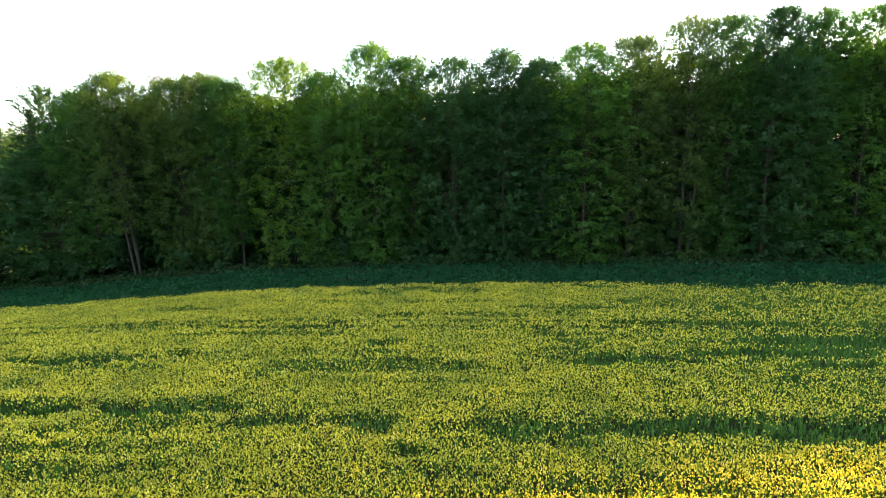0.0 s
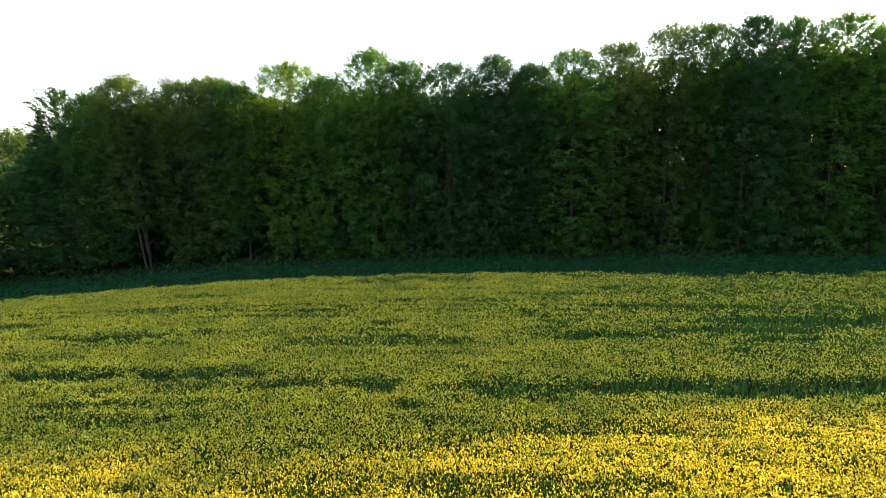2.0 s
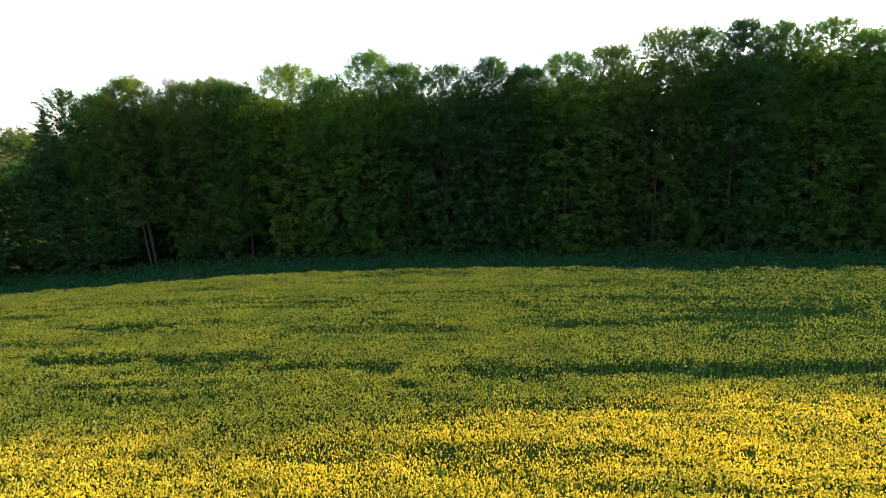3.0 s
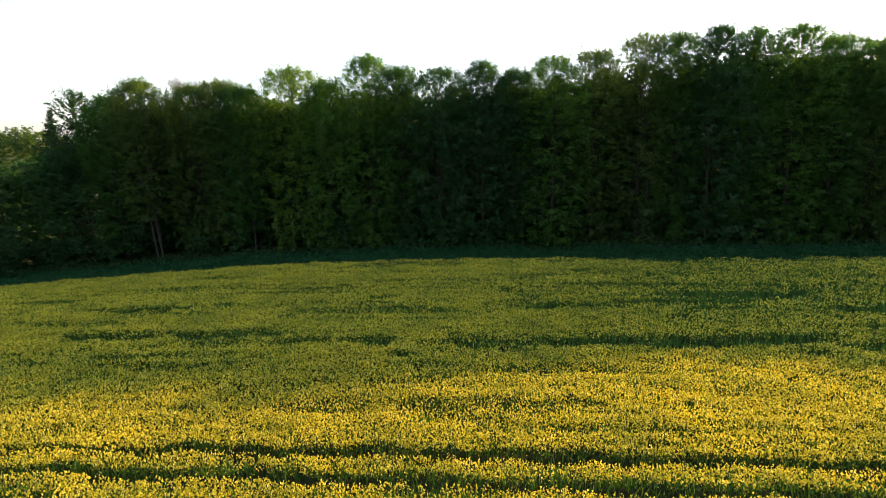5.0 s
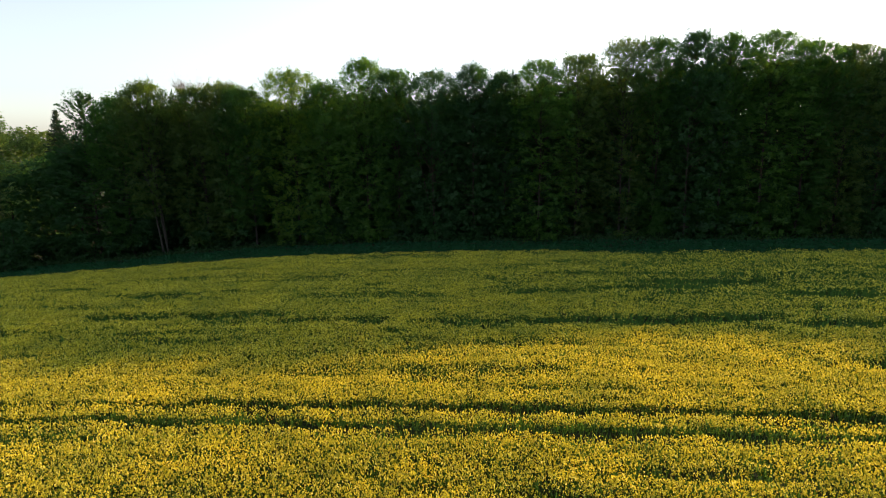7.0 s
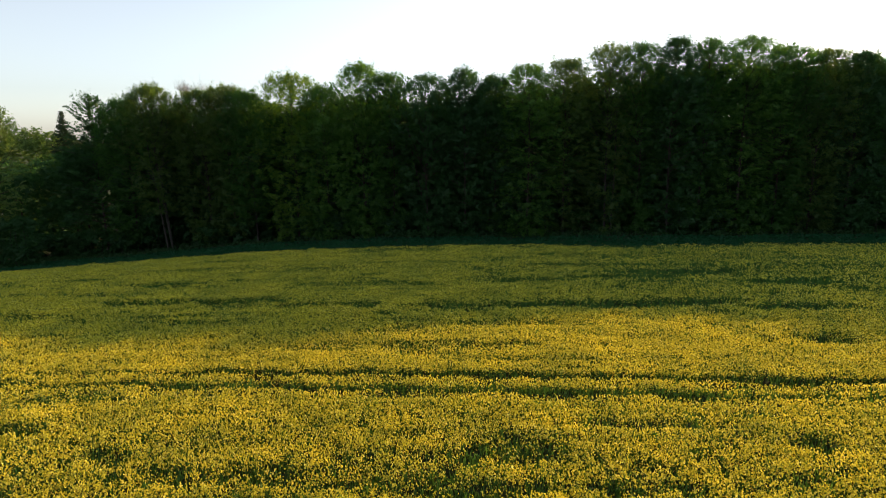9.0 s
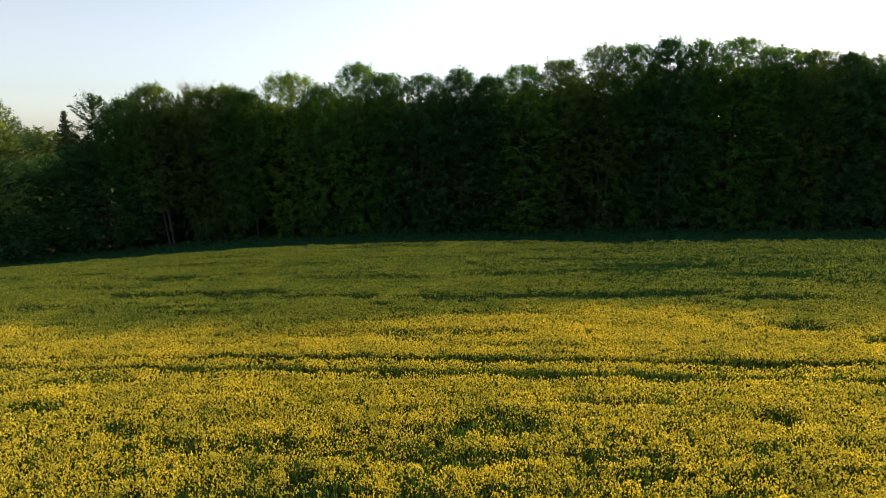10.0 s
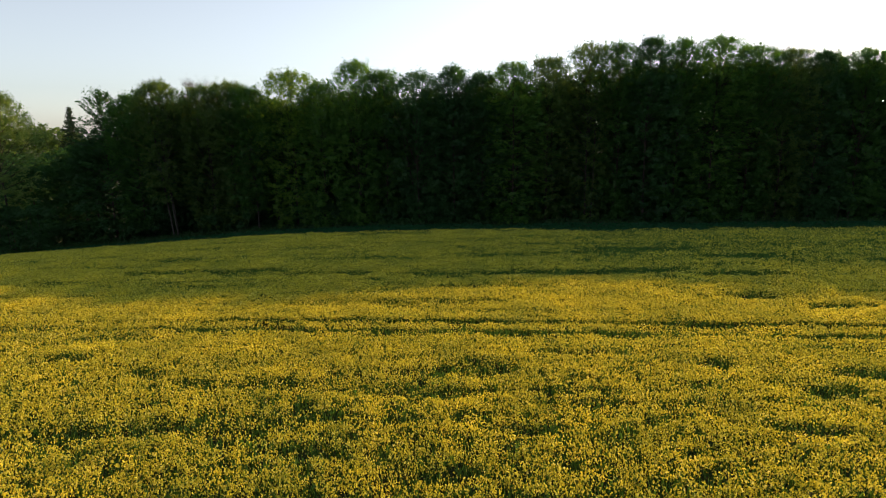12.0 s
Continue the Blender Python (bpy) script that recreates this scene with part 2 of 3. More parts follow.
def blades(cx, cy, z0, count, spread, tall, width):
    """Upright stems and narrow leaves: count thin triangles about every spot, rooted at z0 and tall metres high."""
    n = len(cx) * count
    p = np.repeat(np.stack([cx, cy, z0], 1), count, 0) + rng.normal(0, 1, (n, 3)) * (spread, spread, 0.06)
    q = rng.uniform(0, 2 * math.pi, n)
    side = np.stack([np.cos(q), np.sin(q), np.zeros(n)], 1) * (width * rng.uniform(0.5, 1.5, n))[:, None]
    h = np.repeat(np.broadcast_to(tall, (len(cx),)), count) * rng.uniform(0.6, 1.15, n)
    tip = p + rng.normal(0, 0.10, (n, 3)) * (1, 1, 0)
    tip[:, 2] += h
    low = p * 0.45 + tip * 0.55 + side
    return np.stack([p - 0.4 * side, low, tip], 1).reshape(-1, 3)


def heads(cx, cy, cz, tall, wide):
    """Flower heads: two crossed upright triangles about every centre, one pointing up and one down."""
    n = len(cx)
    c = np.stack([cx, cy, cz], 1)
    q = rng.uniform(0, 2 * math.pi, n)
    a = np.stack([np.cos(q), np.sin(q), rng.normal(0, 0.25, n)], 1)
    b = np.stack([-np.sin(q), np.cos(q), rng.normal(0, 0.25, n)], 1)
    s = rng.uniform(0.65, 1.35, (n, 1))
    up = np.stack([rng.normal(0, 0.25, n), rng.normal(0, 0.25, n), np.ones(n)], 1) * tall * s
    a, b = a * (0.5 * wide) * s, b * (0.5 * wide) * s
    one = np.stack([c - a - 0.45 * up, c + a - 0.45 * up, c + 0.55 * up], 1)
    two = np.stack([c - b + 0.35 * up, c + b + 0.35 * up, c - 0.6 * up], 1)
    return np.concatenate([one, two]).reshape(-1, 3)


def tris(chunks):
    v = np.concatenate(chunks)
    return v, np.arange(len(v)).reshape(-1, 3)


# from y, to y, heads on a square metre, height and width of a head, share with side shoots
crop_zones = [(-34, -10, 34, 0.15, 0.125, 0.28), (-10, 4, 204, 0.084, 0.066, 0.55), (4, 16, 192, 0.088, 0.068, 0.45), (16, 30, 170, 0.086, 0.068, 0.35), (30, 51, 112, 0.098, 0.078, 0.2)]
blossoms, side_shoots, foliage = [], [], []
for y0, y1, per_m2, head_tall, head_wide, shoots in crop_zones:
    wide = 16.0 if y1 < 0 else 2.0
    x, y = scatter(y0, y1, per_m2, wide)
    thin, gap = thinness(x, y), wheel_gap(x, y)
    keep = rng.random(len(x)) > np.clip(0.02 + (0.80 - 0.52 * smooth((y + 3) / 13)) * smooth((0.54 - DRIFTS[3](x, y)) / 0.32) + 0.74 * thin + 1.2 * gap + smooth((y - 16) / 14) * (0.08 + 0.50 * smooth((x + 2) / 24)), 0, 1)
    bx, by, bt = x[keep], y[keep], thin[keep]
    tall = 1.2 + 0.12 * (DRIFTS[1](bx, by) - 0.5) + 0.16 * (DRIFTS[2](bx, by) - 0.5) - 0.27 * bt + rng.normal(0, 0.08, len(bx))
    blossoms.append(heads(bx, by, soil(bx, by) + tall, head_tall, head_wide))
    # side shoots flower lower down between the heads, filtered light in their colour
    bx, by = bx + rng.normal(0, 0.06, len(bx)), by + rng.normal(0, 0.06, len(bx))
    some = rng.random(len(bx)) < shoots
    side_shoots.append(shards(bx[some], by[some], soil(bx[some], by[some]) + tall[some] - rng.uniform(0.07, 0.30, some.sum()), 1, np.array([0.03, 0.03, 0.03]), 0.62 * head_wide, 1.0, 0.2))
    x, y = scatter(y0, y1, 25 if y1 > -5 and y1 < 20 else 21 if y1 > 0 else 8, wide)
    thin, gap = thinness(x, y), wheel_gap(x, y)
    keep = rng.random(len(x)) > 0.45 * gap
    x, y, thin, gap = x[keep], y[keep], thin[keep], gap[keep]
    tall = 0.90 + 0.14 * (DRIFTS[2](x, y) - 0.5) - 0.12 * thin - 0.45 * gap + rng.normal(0, 0.08, len(x))
    near = y1 < 20
    tall = tall + (0.0 if near else 0.09)
    foliage.append(blades(x, y, soil(x, y) + tall - 0.38, 3 if near else 2, 0.10, 0.56, 0.040 if near else 0.072))
    part_of = rng.random(len(x)) < (0.9 if near else 0.5)
    x, y, tall = x[part_of], y[part_of], tall[part_of]
    foliage.append(shards(x, y, soil(x, y) + tall - 0.18, 1, np.array([0.09, 0.09, 0.08]), 0.10 if near else 0.15, 0.4, 0.4))
crop = put("rapeseed_crop", mesh_of("rapeseed_crop", *tris(foliage)), MAT_RAPE_LEAF)
tagged(crop, "flowering rapeseed crop, green stems under yellow blossom", "crop", kind="stuff")
tagged(put("blossom", mesh_of("blossom", *tris(blossoms)), MAT_BLOSSOM, crop, "bright yellow rapeseed flower heads"), kind="stuff")
tagged(put("side_shoot", mesh_of("side_shoot", *tris(side_shoots)), MAT_SHOOT, crop, "side shoots in flower below the heads, yellow deepened for filtered light"), kind="stuff")

# low leafy crop between the rapeseed and the wood
n = 66000
x, y = rng.uniform(-95, 85, n), rng.uniform(40, 66.6, n)
keep = (y > field_edge(x) + 0.6) & (y < 66.1 + 0.5 * np.sin(0.4 * x)) & (rng.random(n) < 0.35 + 0.65 * DRIFTS[0](x, y))
x, y = x[keep], y[keep]
near = smooth((y - field_edge(x)) / 4.0)
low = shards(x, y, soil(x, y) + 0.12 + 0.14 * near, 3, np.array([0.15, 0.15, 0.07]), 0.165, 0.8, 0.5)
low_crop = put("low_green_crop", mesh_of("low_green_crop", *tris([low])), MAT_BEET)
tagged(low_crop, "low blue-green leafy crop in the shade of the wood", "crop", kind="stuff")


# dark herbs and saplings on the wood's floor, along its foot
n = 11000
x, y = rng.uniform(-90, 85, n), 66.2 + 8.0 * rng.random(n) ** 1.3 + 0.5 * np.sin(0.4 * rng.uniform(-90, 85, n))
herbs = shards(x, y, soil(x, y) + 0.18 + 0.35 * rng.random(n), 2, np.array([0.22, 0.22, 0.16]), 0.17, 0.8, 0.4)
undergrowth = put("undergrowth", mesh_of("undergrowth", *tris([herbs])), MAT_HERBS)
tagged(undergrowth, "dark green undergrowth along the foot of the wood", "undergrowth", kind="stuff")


# ---- trees ----
def tubes(paths):
    """Tapered limbs: each path is a list of (point, radius). One mesh of quads."""
    verts, faces = [], []
    for path in paths:
        pts = np.array([p for p, _ in path], float)
        rad = np.array([r for _, r in path], float)
        sides = 7 if rad[0] > 0.12 else 4
        ways = np.gradient(pts, axis=0)
        base = len(verts)
        for p, r, w in zip(pts, rad, ways):
            w = w / (np.linalg.norm(w) + 1e-9)
            a = np.cross(w, (0.31, 0.95, 0.05) if abs(w[1]) < 0.9 else (1, 0, 0))
            a /= np.linalg.norm(a)
            b = np.cross(w, a)
            for k in range(sides):
                q = 2 * math.pi * k / sides
                verts.append(p + r * (math.cos(q) * a + math.sin(q) * b))
        for i in range(len(pts) - 1):
            for k in range(sides):
                f, g = base + i * sides, base + (i + 1) * sides
                faces.append((f + k, f + (k + 1) % sides, g + (k + 1) % sides, g + k))
    return np.array(verts), np.array(faces)


def leaf_quads(r, pos, size, droop=0.0):
    """A small kite-shaped spray of leaf at every position."""
    n = len(pos)
    nrm = r.normal(0, 1, (n, 3)) + (0, 0, 0.5)
    nrm /= np.linalg.norm(nrm, axis=1, keepdims=True)
    a = np.cross(nrm, r.normal(0, 1, (n, 3)))
    a /= np.linalg.norm(a, axis=1, keepdims=True)
    a[:, 2] -= droop
    b = np.cross(nrm, a)
    s = size * r.uniform(0.6, 1.35, n)[:, None]
    v = np.stack([pos - a * s, pos + 0.3 * a * s + 0.62 * b * s, pos + 0.75 * a * s - 0.5 * b * s], 1)
    return v.reshape(-1, 3), np.arange(3 * n).reshape(-1, 3)


def tree_root(name, x, y):
    root = new(name)
    root.location = (x, y, float(soil(x, y)) - 0.05)
    return root


def leaf_sprays(r, axis, side, pos, per, size, long, droop):
    """Leaves in flat sprays about every position, reaching along axis."""
    n = len(pos)
    k = np.repeat(np.arange(n), per)
    t = r.uniform(-0.5, 0.5, n * per)
    w = r.normal(0, 0.26, n * per) * (0.75 - t)
    p = pos[k] + axis[k] * (t * long)[:, None] + side[k] * (w * long)[:, None]
    p[:, 2] += r.normal(0, 0.06 * long, n * per) - droop * long * (t + 0.5) ** 2
    face = r.normal(0, 0.55, (n, 3)) + (0, 0, 0.75) + 0.4 * axis
    nrm = face[k] + r.normal(0, 0.28, (n * per, 3))
    nrm /= np.linalg.norm(nrm, axis=1, keepdims=True)
    a = np.cross(nrm, r.normal(0, 1, (n * per, 3)))
    a /= np.linalg.norm(a, axis=1, keepdims=True)
    b = np.cross(nrm, a)
    s = (np.broadcast_to(size, (n,))[k] * r.uniform(0.6, 1.4, n * per))[:, None]
    v = np.stack([p - a * s, p + 0.3 * a * s + 0.62 * b * s, p + 0.75 * a * s - 0.5 * b * s], 1)
    return v.reshape(-1, 3), np.arange(3 * n * per).reshape(-1, 3)


def broadleaf(name, x, y, top, wide, leaf, label, seed, skirt=0.12, sprays=3900, per=9, size=0.155, droop=0.35, lean=0.0, bark=MAT_BARK,
              stems=1, peak=0.55, spiky=0.0, openness=0.0, limbs=14, long=1.1, topbias=0.8, group="trees of the wood edge"):
    """A forest-edge tree: tapered trunk, limbs, and a lobed crown of leaf sprays with gaps between them."""
    r = np.random.default_rng(seed)
    root = tree_root(name, x, y)
    high = top - root.location.z
    h0 = skirt * high

    ph = r.uniform(0, 6.28, 3)

    def reach(u, ang):
        above = np.clip((u - peak) / (1.0 - peak), 0, 1)
        body = (0.78 + 0.22 * np.sin(np.minimum(u / peak, 1) * math.pi / 2)) * ((1 - spiky) * np.sqrt(1 - above ** 5) + spiky * (1 - above) ** 0.75)
        return 1.12 * wide * body * (1 + 0.13 * np.sin(2 * ang + ph[0] + 4 * u) + 0.09 * np.sin(5 * ang + 11 * u + ph[1]))

    # foliage masses filling the envelope, then sprays over and through them
    masses = int(60 * high / 23)
    mu, ma = 0.97 * ((np.arange(masses)[::-1] + r.uniform(0, 1, masses)) / masses) ** topbias, 2.4 * np.arange(masses) + r.uniform(0, 1, masses)
    mr = r.uniform(1.0, 2.1, masses) * min(wide / 4.3, 1.15) * min(high / 9, 1)
    caps = min(1 + int(6 * (1 - spiky)), masses // 4)
    cap = r.permutation(masses)[:caps]
    mu[cap] = r.uniform(0.88, 1.0, caps)
    mu[cap[0]] = 1.0
    mr[mu > 0.88] *= 0.75
    mr *= 1 - 0.55 * spiky * np.clip((mu - peak) / (1 - peak), 0, 1)
    mrho = np.sqrt(r.uniform(np.where(mu > 0.7, 0.0, 0.25), 1.0))
    mrho[cap[0]] = 0.0
    mrad = np.maximum(reach(np.where(mu > 0.93, 0.93, mu), ma) - 0.6 * mr, 0.1) * mrho
    mz = h0 + mu * (high - h0) - mr * 0.8 - np.where(mu > 0.93, 0.2 * (mrad / wide) ** 2 * wide, 0)
    mass = np.stack([mrad * np.cos(ma) + lean * mu * high, mrad * np.sin(ma), mz], 1)
    body = int(sprays * (0.72 + 0.12 * openness))
    share = mr ** 2 * (0.7 + 1.0 * mu) * np.where(mu > 0.86, 1.45, 1.0)
    k = r.choice(masses, body, p=share / share.sum())
    way = r.normal(0, 1, (body, 3)) + (0, -0.15, 0.45)
    way /= np.linalg.norm(way, axis=1, keepdims=True)
    pos = mass[k] + way * (mr[k] * (1.06 - np.abs(r.normal(0, 0.24, body))))[:, None] * (1.15, 1.15, 0.8)
    n = sprays - body
    u, ang = np.where(r.random(n) < 0.5, r.beta(1.7, 1.0, n) * 0.97, r.uniform(0.76, 0.965, n)), r.uniform(0, 2 * math.pi, n)
    rr = reach(u, ang) * 0.92 * np.sqrt(r.random(n))
    pos = np.concatenate([pos, np.stack([rr * np.cos(ang) + lean * u * high, rr * np.sin(ang), h0 + u * (high - h0)], 1)])
    ang = np.arctan2(pos[:, 1], pos[:, 0] - lean * pos[:, 2]) + r.normal(0, 0.5, len(pos))
    # crown tips: upright shoots that break the outline
    shoots = int((64 + 30 * spiky) * min(sprays / 3900, 1))
    su, sa = 1 - r.random(shoots) ** 1.6 * 0.35, r.uniform(0, 2 * math.pi, shoots)
    sr = reach(np.minimum(su, 0.995), sa) * np.sqrt(r.random(shoots))
    tip = np.stack([sr * np.cos(sa) + lean * high, sr * np.sin(sa), h0 + su * (high - h0) - 0.3], 1)
    for i in range(3):
        rise = tip + np.stack([r.normal(0, 0.13, shoots), r.normal(0, 0.13, shoots), (0.3 + 0.45 * spiky * r.random(shoots)) * i * np.ones(shoots)], 1)
        pos, ang = np.concatenate([pos, rise]), np.concatenate([ang, sa])
    upright = np.arange(len(pos)) >= len(pos) - 3 * shoots
    ok = (pos[:, 2] > 0.3) & ((pos[:, 1] < 1.0) | (r.random(len(pos)) < 0.55))
    pos, ang, upright = pos[ok], ang[ok], upright[ok]
    axis = np.stack([np.cos(ang), np.sin(ang), r.normal(0.0, 0.25, len(ang))], 1) + r.normal(0, 0.35, (len(ang), 3))
    axis[upright] = axis[upright] * 0.45 + (0, 0, 1)
    axis /= np.linalg.norm(axis, axis=1, keepdims=True)
    side = np.cross(axis, (0, 0, 1.0))
    side /= np.linalg.norm(side, axis=1, keepdims=True) + 1e-6
    stem_paths = []
    for k in range(stems):
        dx, dy = (0, 0) if k == 0 else (r.uniform(-1.5, 1.5), r.uniform(-0.6, 0.3))
        own_lean = lean + (0 if k == 0 else r.uniform(-0.05, 0.05))
        bend = r.normal(0, 0.4, 2)
        thick = 0.008 * high if stems == 1 else 0.0036 * high
        stem_paths.append([((dx + own_lean * f * high + bend[0] * math.sin(3 * f), dy + bend[1] * math.sin(2.4 * f), f * high * 0.93), thick * (1.2 - f) ** 0.9 + 0.015) for f in np.linspace(0, 1, 12)])
    for path in stem_paths:
        put("trunk", mesh_of("trunk", *tubes([path])), bark, root)
    for c in pos[r.permutation(sprays // 2)[:limbs]]:
        f = np.clip((c[2] - 0.45 * math.hypot(c[0], c[1])) / high, 0.05, 0.9)
        p0 = np.array([lean * f * high, 0, f * high])
        mid = p0 * 0.45 + c * 0.55 + (0, 0, 0.25)
        put("limb", mesh_of("limb", *tubes([[(p0, 0.005 * high * (1.1 - f)), (mid, 0.0028 * high), (c, 0.02)]])), bark, root)
    put("crown", mesh_of("crown", *leaf_sprays(r, axis, side, pos, per, size * (1.36 - 0.46 * np.clip(pos[:, 2] / high, 0, 1)), long, droop)), LEAF[leaf], root)
    return tagged(root, label, "tree", group)


def edge_tree(name, x, y, top, wide, leaf, label, seed, skirt=0.12, boughs=84, twigs=9, per=20, size=0.148, fill=1280, droop=0.10, lean=0.0, bark=MAT_BARK,
              stems=1, peak=0.55, spiky=0.0, openness=0.0, level=0.0, group="trees of the wood edge"):
    """A tree of the wood's edge, grown from its boughs: each carries a fan of twigs, each twig its leaves.
    level: 0 for boughs that climb, 1 for boughs that reach out flat in layers. openness thins the upper crown."""
    r = np.random.default_rng(seed)
    root = tree_root(name, x, y)
    high = top - root.location.z
    h0 = skirt * high
    ph = r.uniform(0, 6.28, 3)

    def reach(u, ang):
        above = np.clip((u - peak) / (1.0 - peak), 0, 1)
        body = (0.62 + 0.38 * np.sin(np.minimum(u / peak, 1) * math.pi / 2)) * ((1 - spiky) * np.sqrt(1 - 0.96 * above ** 5.5) + spiky * (1 - above) ** 0.8)
        return 1.12 * wide * body * (1 + 0.16 * np.sin(2 * ang + ph[0] + 4 * u) + 0.12 * np.sin(5 * ang + 11 * u + ph[1]))

    # boughs: from the stem to the outline of the crown, steeper towards the top
    u = ((np.arange(boughs) + r.random(boughs)) / boughs) ** 0.82
    ang = 2.4 * np.arange(boughs) + r.uniform(-0.5, 0.5, boughs)
    rad = reach(np.minimum(u, 0.985), ang) * np.where(u > 0.8, np.sqrt(r.uniform(0.02, 1.0, boughs)), r.uniform(0.66, 1.06, boughs))
    zend = h0 + u * (high - h0) * r.uniform(0.97, 1.0, boughs) - 0.25
    zend[-1], rad[-1] = high - 0.3, 0.15
    steep = np.radians((8 + 60 * u ** 1.6) * (1 - 0.75 * level) + 6 * level + r.normal(0, 7, boughs))
    steep = np.where(u > 0.85, np.maximum(steep, np.radians(48)), steep)
    z0 = np.clip(zend - rad * np.tan(steep), 0.06 * high, 0.90 * high)
    end = np.stack([rad * np.cos(ang) + lean * zend, rad * np.sin(ang), zend], 1)
    start = np.stack([lean * z0, 0 * z0, z0], 1)
    span = np.linalg.norm(end - start, axis=1)
    mid = 0.5 * (start + end) + r.normal(0, 0.05, (boughs, 3)) * span[:, None] + np.stack([0 * u, 0 * u, (0.10 - 0.04 * level) * span], 1)

    def along(b, f):
        f = f[:, None]
        return start[b] * (1 - f) ** 2 + 2 * mid[b] * f * (1 - f) + end[b] * f ** 2

    # twigs: alternate sides of each bough, in a loose fan, shorter towards the tip
    b = np.repeat(np.arange(boughs), twigs)
    f = 0.30 + 0.70 * ((np.tile(np.arange(twigs), boughs) + r.random(boughs * twigs)) / twigs) ** 0.85
    base = along(b, f)
    way = along(b, np.minimum(f + 0.08, 1.05)) - along(b, f - 0.05)
    way /= np.linalg.norm(way, axis=1, keepdims=True) + 1e-6
    side = np.cross(way, (0, 0, 1.0)) + r.normal(0, 0.12, way.shape)
    side /= np.linalg.norm(side, axis=1, keepdims=True) + 1e-6
    hand = np.where(np.tile(np.arange(twigs), boughs) % 2 == 0, 1.0, -1.0) * r.uniform(0.35, 1.15, len(b))
    rise = r.normal(0.12, 0.42 - 0.28 * level, len(b))
    go = way + side * hand[:, None] + np.stack([0 * rise, 0 * rise, rise], 1)
    go /= np.linalg.norm(go, axis=1, keepdims=True)
    tlen = np.clip(0.34 * span[b], 0.7, 1.9) * (1.15 - 0.55 * f) * r.uniform(0.6, 1.35, len(b))
    keep = r.random(len(b)) > openness * np.clip((u[b] - 0.45) / 0.4, 0, 1) * 0.4
    keep &= (base[:, 1] < 1.8) | (r.random(len(b)) < 0.5)
    base, go, side, tlen = base[keep], go[keep], side[keep], tlen[keep]
    # shorter twigs that fill the dome of the crown and its body, and upright shoots that break the outline
    v = np.where(r.random(fill) < 0.80, 1 - 0.40 * r.random(fill) ** 1.2, r.uniform(0.02, 0.62, fill))
    q = np.where(v > 0.6, r.uniform(0, 2 * math.pi, fill), r.normal(-0.5 * math.pi, 0.9, fill))
    clump = 0.5 + 0.5 * np.sin(3 * q + 17 * v + ph[2]) * np.sin(23 * v + 2 * q + ph[0])
    rr = reach(np.minimum(v, 0.985), q) * np.where(v > 0.58, np.sqrt(r.random(fill)), np.sqrt(r.uniform(0.15, 0.95, fill))) * 0.93
    ragged = 0.03 * high * (v > 0.8) * (rr / wide) * (0.5 + 0.5 * np.sin(6 * q + ph[1]) * np.sin(4 * rr + ph[2]))
    more = np.stack([rr * np.cos(q) + lean * v * high, rr * np.sin(q), h0 + v * (high - h0) - 0.75 - ragged], 1)
    out = np.stack([np.cos(q) * rr / wide, np.sin(q) * rr / wide, 0.25 + 1.1 * np.clip((v - 0.5) * 2, 0, 1)], 1) + r.normal(0, 0.42, (fill, 3))
    shoot = r.random(fill) < np.where(v > 0.88, 0.26, 0.0)
    out[shoot] = out[shoot] * 0.35 + (0, 0, 1)
    out /= np.linalg.norm(out, axis=1, keepdims=True)
    across = np.cross(out, r.normal(0, 1, (fill, 3)))
    across /= np.linalg.norm(across, axis=1, keepdims=True)
    ok = (r.random(fill) > openness * 0.6 * clump * (v < 0.93)) & ((more[:, 1] < 1.8) | (v > 0.6))
    base, go, side = np.concatenate([base, more[ok]]), np.concatenate([go, out[ok]]), np.concatenate([side, across[ok]])
    tlen = np.concatenate([tlen, (r.uniform(0.55, 1.15, fill) * np.where(shoot, 1.7, 1.0))[ok]])
    # leaves along the twigs
    k = np.repeat(np.arange(len(base)), per)
    t = r.beta(1.5, 1.0, len(k))
    loose = np.where(k >= len(base) - ok.sum(), 1.0, 0.0)[:, None]
    p = base[k] + go[k] * (t * tlen[k])[:, None] + side[k] * (r.normal(0, 0.17, len(k)) * tlen[k] * (1.1 - 0.7 * t))[:, None] + r.normal(0, 1, (len(k), 3)) * (0.055 + 0.14 * loose)
    p[:, 2] -= droop * tlen[k] * t ** 2 * 2.0 + np.abs(r.normal(0, 0.05, len(k)))
    ok = p[:, 2] > 0.3
    k, p = k[ok], p[ok]
    nrm = r.normal(0, 0.60 - 0.2 * level, (len(base), 3))[k] + r.normal(0, 0.15, p.shape) + (0, 0, 0.36 + 0.4 * level)
    nrm /= np.linalg.norm(nrm, axis=1, keepdims=True)
    a = go[k] * 0.8 + r.normal(0, 0.6, p.shape)
    a -= nrm * (a * nrm).sum(1, keepdims=True)
    a /= np.linalg.norm(a, axis=1, keepdims=True)
    c = np.cross(nrm, a)
    s = (size * r.uniform(0.6, 1.4, len(k)) * (1.22 - 0.34 * np.clip(p[:, 2] / high, 0, 1)))[:, None]
    leaves = np.stack([p - a * s, p + 0.25 * a * s + 0.55 * c * s, p + 0.85 * a * s - 0.4 * c * s], 1).reshape(-1, 3)

